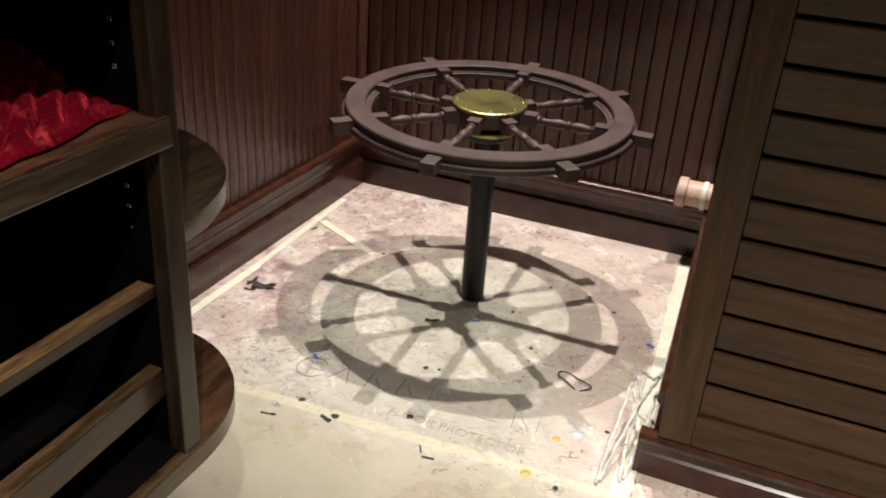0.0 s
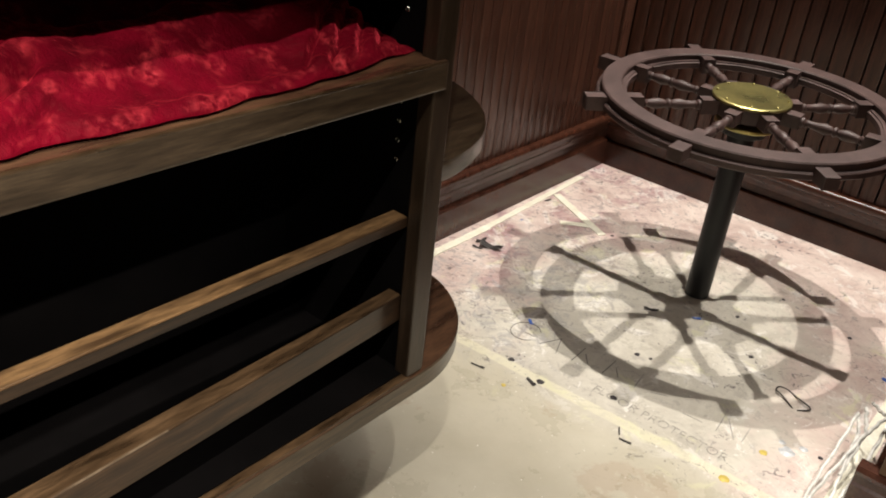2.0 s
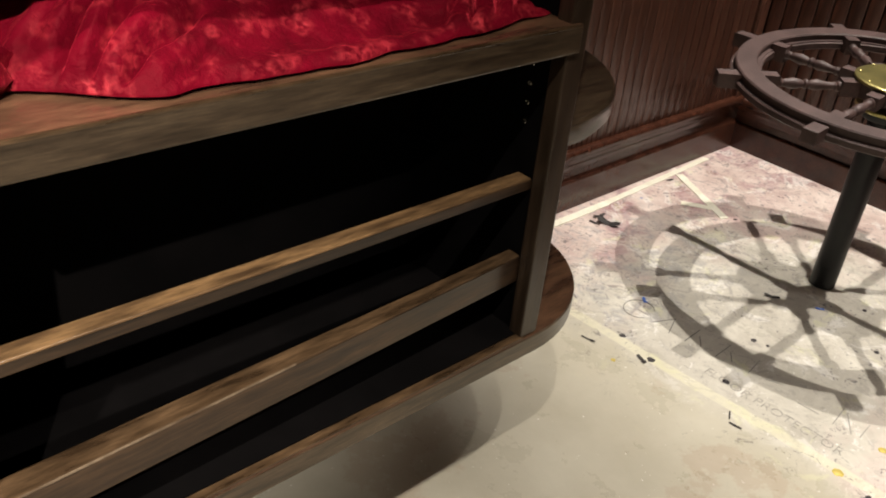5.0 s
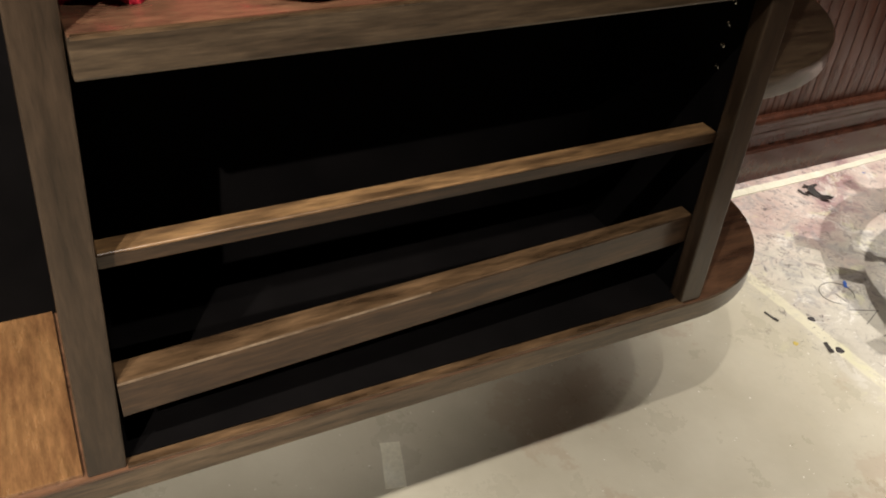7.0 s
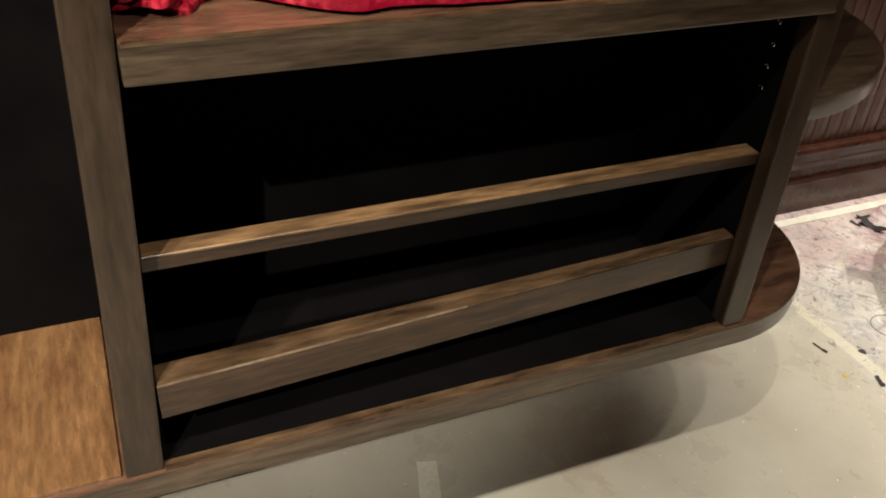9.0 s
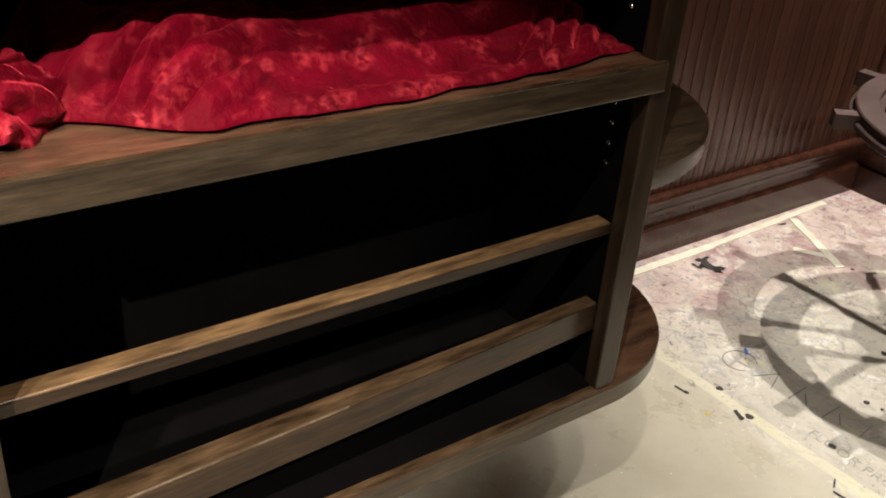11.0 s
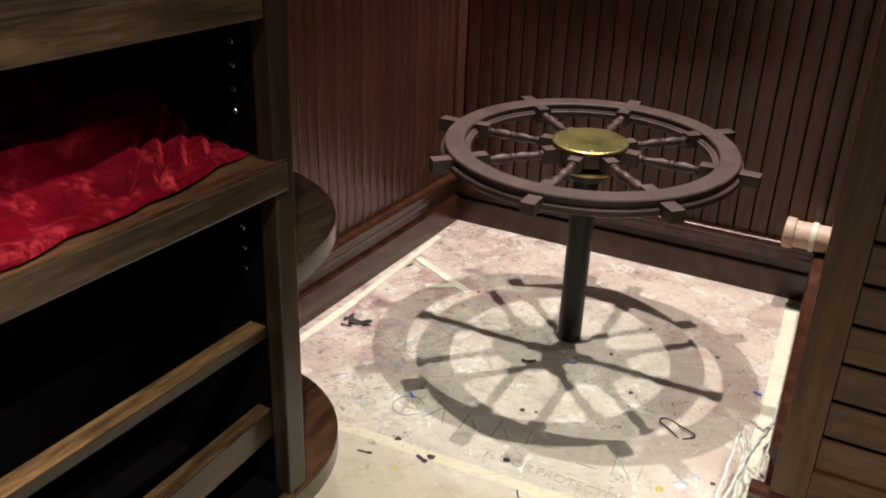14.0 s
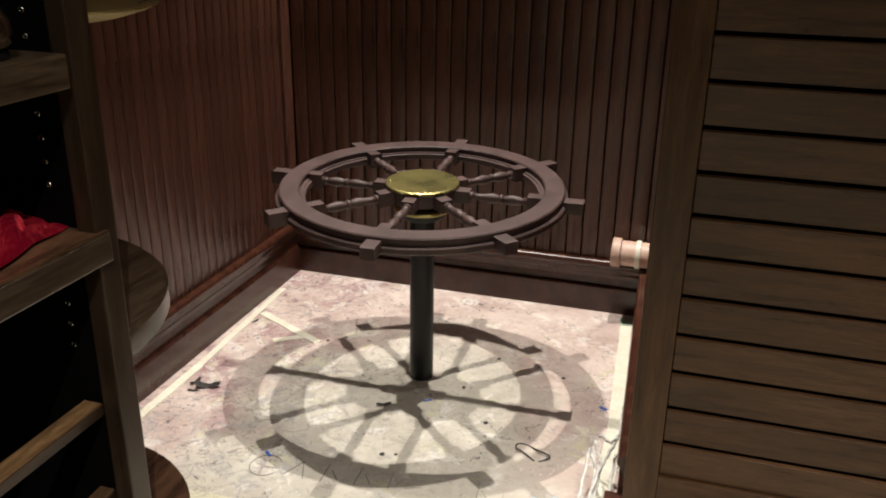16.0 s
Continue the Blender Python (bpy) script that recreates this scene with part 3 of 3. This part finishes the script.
def velvet():
    bm = bmesh.new()
    ny, nx = 400, 150
    grid = []
    for j in range(ny + 1):
        v = j / ny
        y = -3.300 + v * 0.793
        # the hem runs close to the shelf's lip in the middle and draws back at both ends
        front = 0.974 - 0.105 * smooth(0.22, 0.0, v) - 0.038 * smooth(0.62, 1.0, v) + 0.005 * math.sin(17 * v) + 0.003 * math.sin(41 * v) + 0.004 * noise.noise((y * 22, 3.0, 1.0))
        back = CB + 0.03 + 0.16 * smooth(0.88, 1.0, v)
        row = []
        for i in range(nx + 1):
            u = (i / nx) ** 1.4
            x = front - u * (front - back)
            d = front - x
            # a thick rolled hem, a long slope to a crest, then down and up again towards the back
            roll = 0.015 + 0.006 * noise.noise((y * 30, 7.0, 2.0))
            h = 0.0055 + (roll - 0.002) * math.sqrt(min(1.0, d / 0.013)) - 0.005 * smooth(0.016, 0.034, d) + 0.060 * smooth(0.01, 0.150, d) - 0.030 * smooth(0.155, 0.20, d) + 0.088 * smooth(0.20, 0.32, d)
            # the end towards the knot is plumper
            h += 0.026 * smooth(0.42, 0.20, v) * smooth(0.0, 0.060, d) * smooth(0.22, 0.11, d)
            wob = 0.015 * math.sin(21 * x + 3 * y) + 0.010 * noise.noise((x * 14, y * 14, 5.0))
            s = y + 2.10 * (x - 0.95) + wob
            left = smooth(0.42, 0.14, v) * smooth(0.0, 0.03, d) * (1 - 0.75 * smooth(0.070, 0.125, d))
            for at, tall, wide in ((-3.400, 0.016, 0.040), (-3.335, 0.022, 0.050), (-3.270, 0.022, 0.046), (-3.205, 0.024, 0.046), (-3.130, 0.012, 0.050)):
                h += left * tall * fold(s, at, wide)
            for at, deep, wide in ((-3.317, -0.026, 0.010), (-3.253, -0.024, 0.009), (-3.188, -0.028, 0.011), (-3.112, -0.010, 0.010)):
                h += left * deep * ridge(s, at, wide)
            # a shallow tuck across the plain stretch
            h += 0.010 * fold(y - 0.5 * (x - 0.85), -2.80, 0.05) * smooth(0.09, 0.13, d) * smooth(0.24, 0.17, d)
            # soft parallel folds gathered towards the other end
            r = y + 1.25 * (x - 0.93) + 0.010 * math.sin(30 * x + 12 * y) + 0.008 * noise.noise((x * 20, y * 20, 8.0))
            right = smooth(0.66, 0.78, v) * smooth(0.0, 0.025, d) * smooth(0.26, 0.13, d)
            h += right * 0.010 * smooth(0.02, 0.08, d)
            for at, tall, wide in ((-2.715, 0.010, 0.030), (-2.672, 0.013, 0.028), (-2.632, 0.013, 0.026), (-2.594, 0.012, 0.026), (-2.556, 0.010, 0.024)):
                h += right * tall * fold(r, at, wide) - right * 0.009 * ridge(r, at + 0.010, 0.006)
            h += 0.006 * noise.noise((x * 12, y * 7, 1.0)) * smooth(0, 0.04, d) + 0.0022 * noise.noise((x * 38, y * 26, 4.0)) * smooth(0, 0.02, d)
            # soft rumples, with sharper creases towards the knotted end
            rum = 1 - abs(noise.noise((x * 17 + 3, y * 11 + x * 9, 2.0)))
            h += (0.014 * smooth(0.60, 0.10, v) + 0.003) * (rum - 0.75) * smooth(0.0, 0.03, d)
            h += 0.0010 * noise.noise((x * 110, y * 80, 9.0)) * smooth(0, 0.02, d)
            h *= 0.22 + 0.78 * smooth(1.0, 0.90, v)
            h *= 0.35 + 0.65 * smooth(0.0, 0.06, v)
            row.append(bm.verts.new((x, y, 1.1805 + max(0.002, h))))
        grid.append(row)
    for j in range(ny):
        for i in range(nx):
            bm.faces.new((grid[j][i], grid[j][i + 1], grid[j + 1][i + 1], grid[j + 1][i]))
    hem = [grid[j][0] for j in range(ny + 1)]
    low = [bm.verts.new((q.co.x - 0.012 - 0.022 * ridge((q.co.y + 2.98) / 0.26, 0, 1), q.co.y, 1.1802)) for q in hem]
    for j in range(ny):
        bm.faces.new((hem[j + 1], low[j + 1], low[j], hem[j]))
    return bm


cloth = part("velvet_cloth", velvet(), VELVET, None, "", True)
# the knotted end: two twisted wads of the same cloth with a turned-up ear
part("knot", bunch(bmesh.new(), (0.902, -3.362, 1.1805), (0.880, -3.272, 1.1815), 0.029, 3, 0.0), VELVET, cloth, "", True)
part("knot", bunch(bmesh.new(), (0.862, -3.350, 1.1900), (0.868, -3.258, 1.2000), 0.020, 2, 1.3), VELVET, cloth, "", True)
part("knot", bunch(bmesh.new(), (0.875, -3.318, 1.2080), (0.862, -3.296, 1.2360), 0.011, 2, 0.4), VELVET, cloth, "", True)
tagged(cloth, "crumpled crushed red velvet cloth lying on the cabinet shelf", "cloth")


# ---- silver ornaments and brass plate on the upper shelves ----
def ornament(at):
    o = thing("silver_ornament", "round polished silver ornament on a dark base, on the shelf", "ornament", "silver ornaments", at=at)
    part("base", lathe(bmesh.new(), [(0, 0), (0.036, 0), (0.037, 0.003), (0.034, 0.010), (0, 0.010)], 32), IRON, o, "dark base", True)
    part("bowl", lathe(bmesh.new(), [(0.030, 0.010), (0.040, 0.018), (0.044, 0.030), (0.042, 0.044), (0.035, 0.057), (0.022, 0.067), (0.009, 0.071), (0.007, 0.078), (0, 0.080)], 40), STEEL, o, "", True)
    return o


first = ornament((0.925, -2.605, 1.418))
copy_thing(first, pose(0.925, -2.705, 1.418))
plate = thing("brass_plate", "round aged brass plate lying on the end shelf", "plate", at=(0.690, -2.290, 1.426))
part("disc", lathe(bmesh.new(), [(0, 0), (0.170, 0), (0.205, 0.010), (0.220, 0.017), (0.221, 0.021), (0.207, 0.017), (0.168, 0.006), (0, 0.006)], 72), BRASS, plate, "", True)


# ---- pipe stub on the base ----
pipe = thing("pipe_stub", "pale capped plastic pipe end lying along the baseboard top", "pipe", at=(1.443, -0.042, 0.2965))
along = Matrix.Rotation(math.radians(90), 4, "Y")
part("cap", lathe(bmesh.new(), [(0, 0), (0.055, 0), (0.0605, 0.004), (0.0605, 0.036), (0.057, 0.039), (0.052, 0.039)], 40, along), PIPEMAT, pipe, "", True)
part("tube", lathe(bmesh.new(), [(0.052, 0.036), (0.052, 0.168), (0, 0.172)], 40, along), PIPEMAT, pipe, "", True)
part("clip", lathe(bmesh.new(), [(0.052, 0.098), (0.058, 0.098), (0.058, 0.116), (0.052, 0.116)], 40, along), TAPE, pipe, "pale collar", True)


# ---- tape on the floor ----
def strip(name, a, c, width, label, mat=TAPE, lift=0.0):
    """A strip of tape laid on the floor, slightly ragged."""
    bm = bmesh.new()
    p, q = Vector((*a, 0)), Vector((*c, 0))
    d = (q - p).normalized()
    o = Vector((-d.y, d.x, 0))
    n = max(4, int((q - p).length / 0.03))
    rows = []
    for k in range(n + 1):
        m = p.lerp(q, k / n)
        w = width / 2
        e0, e1 = (noise.noise((m.x * 21, m.y * 21, 3.0 + s)) * 0.0035 for s in (0, 7))
        rise = 0.0012 + 0.0015 * max(0, noise.noise((m.x * 9, m.y * 9, 11.0))) + lift
        rows.append([bm.verts.new(m + o * f + Vector((0, 0, z))) for f, z in ((-w - e0, 0.0002), (-w - e0, rise), (w + e1, rise + 0.0006), (w + e1, 0.0002))])
    for r0, r1 in zip(rows, rows[1:]):
        for k in range(3):
            bm.faces.new((r0[k], r0[k + 1], r1[k + 1], r1[k]))
    bm.faces.new(rows[0][::-1])
    bm.faces.new(rows[-1])
    return tagged(part(name, bm, mat), label, "tape", "floor tape")


strip("masking_tape", (0.022, -0.22), (0.050, -1.00), 0.028, "pale masking tape strip along the foot of the baseboard")
strip("masking_tape", (0.050, -0.96), (0.056, -2.90), 0.034, "pale masking tape strip along the foot of the baseboard", lift=0.001)
strip("masking_tape", (0.055, -0.478), (0.392, -0.652), 0.034, "short pale masking tape strip stuck on the floor", lift=0.002)
strip("masking_tape", (0.325, -0.610), (0.215, -0.690), 0.034, "short pale masking tape strip stuck on the floor")
strip("masking_tape", (1.534, -0.10), (1.580, -0.95), 0.046, "pale masking tape strip along the partition")
strip("masking_tape", (1.580, -0.93), (1.592, -1.75), 0.054, "pale masking tape strip along the partition", lift=0.001)
GREENTAPE = material("green_tape", (0.45, 0.58, 0.42), 0.5, vary=0.1)
BLUETAPE = material("blue_tape", (0.05, 0.16, 0.62), 0.5, vary=0.1)
YELLOW = material("yellow_paint", (0.75, 0.58, 0.12), 0.5, vary=0.1)
INK = material("dark_paint_spot", (0.035, 0.028, 0.032), 0.6, vary=0.2)
PAPER = material("black_paper", (0.030, 0.022, 0.020), 0.7, vary=0.2)
strip("green_tape", (1.530, -0.035), (1.534, -0.105), 0.054, "pale green tape end in the alcove corner", GREENTAPE, 0.001)
strip("masking_tape", (0.60, -2.86), (0.72, -2.895), 0.045, "pale masking tape strip on the floor under the cabinet")


# ---- scraps and spots on the floor ----
def scrap(name, x, y, size, turn, mat, label, category, curl=0.5, seed=0.0, group=""):
    """A curled, torn bit of paper or tape on the floor."""
    bm = bmesh.new()
    n = 10
    rows = []
    for i in range(n + 1):
        a = i / n - 0.5
        w = size[1] * (0.5 + 0.35 * noise.noise((a * 5, seed, 1.3))) * (1 - 1.2 * a * a)
        z = 0.0015 + curl * size[0] * (abs(a) ** 1.5 + 0.15 * abs(noise.noise((a * 6, seed, 5.0))))
        rows.append([bm.verts.new((a * size[0], f * w, z + up)) for f, up in ((-1, 0), (-0.2, 0.25 * curl * size[1]), (0.5, 0.1 * curl * size[1]), (1, 0.35 * curl * size[1]))])
    for r0, r1 in zip(rows, rows[1:]):
        for k in range(3):
            bm.faces.new((r0[k], r0[k + 1], r1[k + 1], r1[k]))
    low = min(v.co.z for v in bm.verts)
    bmesh.ops.translate(bm, vec=(0, 0, 0.0008 - low), verts=bm.verts)
    bmesh.ops.solidify(bm, geom=list(bm.faces), thickness=0.0007)
    ob = part(name, bm, mat)
    ob.matrix_basis = pose(x, y, 0, 0, 0, turn)
    return tagged(ob, label, category, group)


scrap("paper_scrap", 0.165, -1.085, (0.085, 0.032), 20, PAPER, "torn curled scrap of black paper on the floor", "scrap", 0.45, 1.0, "floor scraps")
scrap("paper_scrap", 0.105, -1.070, (0.050, 0.014), 75, PAPER, "torn curled scrap of black paper on the floor", "scrap", 0.4, 2.0, "floor scraps")
scrap("paper_scrap", 0.130, -1.125, (0.045, 0.010), 10, PAPER, "torn curled scrap of black paper on the floor", "scrap", 0.2, 2.6, "floor scraps")
scrap("paper_scrap", 0.800, -1.000, (0.050, 0.016), 25, PAPER, "small striped scrap of paper beside the post", "scrap", 0.3, 3.0, "floor scraps")
scrap("paper_scrap", 0.065, -0.560, (0.035, 0.010), 70, PAPER, "torn curled scrap of black paper on the floor", "scrap", 0.2, 4.0, "floor scraps")
for x, y, size, turn in ((0.59, -1.704, (0.046, 0.009), 12), (0.747, -1.647, (0.040, 0.016), -18), (1.046, -1.643, (0.034, 0.005), -60), (1.079, -1.668, (0.036, 0.008), 8)):
    scrap("paint_flake", x, y, size, turn, PAPER, "thin dark flake of dried paint on the floor", "flake", 0.10, 5.0 + x, "floor scraps")
for x, y, s in ((0.934, -0.925, 0.030), (0.560, -1.385, 0.032), (1.526, -0.785, 0.030), (0.10, -0.80, 0.012)):
    scrap("tape_bit", x, y, (s, s * 0.42), 30 + 200 * x, BLUETAPE, "torn bit of blue masking tape on the floor", "tape", 0.10, x, "blue tape bits")

# the curled wire-like offcut
bm = bmesh.new()
pts = []
for k in range(31):
    a = math.radians(-35 + 11.6 * k)
    pts.append((0.062 * math.cos(a) * (1 - 0.006 * k) + 0.006 * math.sin(4 * a), 0.027 * math.sin(a) + 0.007 * math.sin(3 * a + 0.6), 0.004 + 0.004 * math.sin(2 * a)))
tube(bm, pts, 0.0024, 6)
ob = tagged(part("curled_offcut", bm, PAPER, None, "", True), "curled black offcut of edging on the floor", "offcut")
ob.matrix_basis = pose(1.340, -1.120, 0, 0, 0, -25)


def spot_of_paint(x, y, r, mat, label, seed):
    bm = bmesh.new()
    n = 14
    top = bm.verts.new((0, 0, 0.0022))
    mid, low = [], []
    for k in range(n):
        a = 2 * math.pi * k / n
        q = r * (1 + 0.35 * noise.noise((math.cos(a) * 1.7, math.sin(a) * 1.7, seed)))
        mid.append(bm.verts.new((0.85 * q * math.cos(a), 0.85 * q * math.sin(a), 0.0018)))
        low.append(bm.verts.new((q * math.cos(a), q * math.sin(a), 0.0003)))
    for k in range(n):
        j = (k + 1) % n
        bm.faces.new((top, mid[k], mid[j]))
        bm.faces.new((mid[k], low[k], low[j], mid[j]))
    ob = part("paint_spot", bm, mat, None, "", True)
    ob.location = (x, y, 0)
    return tagged(ob, label, "paint spot", "paint spots")


for k, (x, y, r) in enumerate(((0.898, -1.273, 0.013), (0.939, -1.262, 0.008), (1.163, -0.998, 0.012), (0.958, -1.525, 0.015), (0.766, -1.625, 0.017), (0.640, -1.600, 0.015),
                               (1.43, -1.62, 0.012), (1.03, -0.80, 0.010), (1.10, -0.55, 0.009), (0.42, -0.62, 0.010), (1.36, -0.62, 0.011), (1.50, -1.32, 0.010))):
    spot_of_paint(x, y, r * 0.72, INK, "dried dark paint spot on the floor", k * 3.1)
for k, (x, y, r) in enumerate(((1.375, -1.42, 0.012), (1.34, -1.60, 0.014), (0.70, -1.72, 0.008))):
    spot_of_paint(x, y, r, YELLOW, "dried yellow paint spot on the floor", 40 + k * 2.3)
WHITEPAINT = material("white_paint_splash", (0.74, 0.76, 0.78), 0.4, vary=0.15, scale=30)
for k, (x, y, r) in enumerate(((1.422, -1.365, 0.022), (1.452, -1.32, 0.012), (1.397, -1.335, 0.010))):
    spot_of_paint(x, y, r, WHITEPAINT, "dried white paint splash on the floor", 70 + k * 1.7)


# ---- pencilled writing on the floor ----
PENCIL = material("pencil_line", (0.30, 0.285, 0.255), 0.6, vary=0.3, scale=40)

FAINT = material("faint_pencil_line", (0.50, 0.47, 0.415), 0.6, vary=0.3, scale=40)


# the maker's mark: an open ring and plain strokes
ring = [(0.580 + 0.048 * math.cos(math.radians(a)), -1.440 + 0.052 * math.sin(math.radians(a)), 0.0006) for a in range(40, 331, 12)]
tagged(part("pencil_ring", tube(bmesh.new(), ring, 0.0014, 6), PENCIL, None, "", True), "thin open ring drawn on the floor", "marking", "floor marks")


def stroke(x, y, length, turn, mat=PENCIL):
    ob = part("pencil_bar", boxed(-length / 2, length / 2, -0.0016, 0.0016, 0.0002, 0.0010), mat)
    ob.matrix_basis = pose(x, y, 0, 0, 0, turn)
    return tagged(ob, "thin faint pencil stroke drawn on the floor", "marking", "floor marks")


for k, (x, y, length, turn) in enumerate(((0.600, -1.445, 0.040, 3), (0.668, -1.425, 0.088, 66), (0.700, -1.428, 0.084, 112), (0.768, -1.416, 0.090, 93), (0.800, -1.420, 0.052, 128),
                                          (0.870, -1.402, 0.090, 92), (0.902, -1.408, 0.050, 126), (0.970, -1.392, 0.085, 98), (1.045, -1.405, 0.050, 24), (1.165, -1.430, 0.060, 4),
                                          (1.235, -1.390, 0.088, 97), (1.268, -1.392, 0.090, 122), (1.310, -1.385, 0.075, 94))):
    stroke(x, y, length, turn, PENCIL if k < 7 else FAINT)
words = bpy.data.curves.new("floor_words", "FONT")
words.body, words.size, words.align_x, words.align_y = "FLOOR PROTECTOR", 0.046, "CENTER", "CENTER"
words.space_character, words.offset, words.extrude = 1.0, -0.0006, 0.0003
words.materials.append(FAINT)
lettering = new("floor_lettering", words)
lettering.matrix_basis = pose(1.103, -1.524, 0.0008, 0, 0, 0.5)
tagged(lettering, "faint grey capital letters printed on the floor", "lettering")


# ---- white cord bundle ----
cord = thing("cord_bundle", "loose bundle of white cord leaning against the partition base", "cord", at=(1.555, -1.40, 0))
for pts in (((-0.032, -0.158, 0.006), (-0.027, 0.006, 0.060), (-0.022, 0.185, 0.120), (0.001, 0.130, 0.100), (0.011, 0.007, 0.060), (0.025, -0.122, 0.006)),
            ((-0.026, -0.144, 0.008), (-0.005, -0.022, 0.060), (0.019, 0.124, 0.110), (0.004, 0.167, 0.120), (-0.012, 0.209, 0.130)),
            ((0.012, -0.018, 0.050), (0.018, 0.134, 0.100), (0.039, 0.187, 0.130), (0.055, 0.231, 0.155), (0.055, 0.284, 0.170), (0.055, 0.346, 0.185)),
            ((-0.006, 0.244, 0.135), (0.014, 0.226, 0.135), (0.034, 0.209, 0.135), (0.049, 0.212, 0.150)),
            ((0.031, -0.110, 0.006), (0.042, -0.023, 0.030), (0.049, 0.081, 0.050), (0.052, 0.226, 0.090))):
    fine = []
    for a, c in zip(pts, pts[1:]):
        fine += [tuple(Vector(a).lerp(Vector(c), k / 5) + Vector((0.002 * math.sin(9 * k), 0, 0.003 * math.sin(5 * k)))) for k in range(5)]
    part("strand", tube(bmesh.new(), fine + [pts[-1]], 0.0050, 8), CORD, cord, "", True)


# ---- beadboards of the two walls ----
solid("corner_trim", boxed(-0.035, -0.006, -0.055, 0.02, 0.236, CEIL, 0.004), MAHOGANY, "flat mahogany corner trim board", "trim")


def boards(wall, count, pitch, gap, place):
    face = boxed(-pitch / 2 + gap, pitch / 2 - gap, -0.009, 0.009, 0.237, CEIL - 0.001, gap + 0.001)
    data = mesh("board", face, MAHOGANY, True)
    for k in range(count):
        ob = new("board", data)
        ob.parent = wall
        ob.matrix_basis = place(k)


boards(wall_back, 25, 0.0655, 0.0029, lambda k: pose(0.030 + 0.0655 * k, 0.030, 0))
boards(wall_left, 80, 0.056, 0.0014, lambda k: pose(-0.030, -0.084 - 0.056 * k, 0, 0, 0, 90))
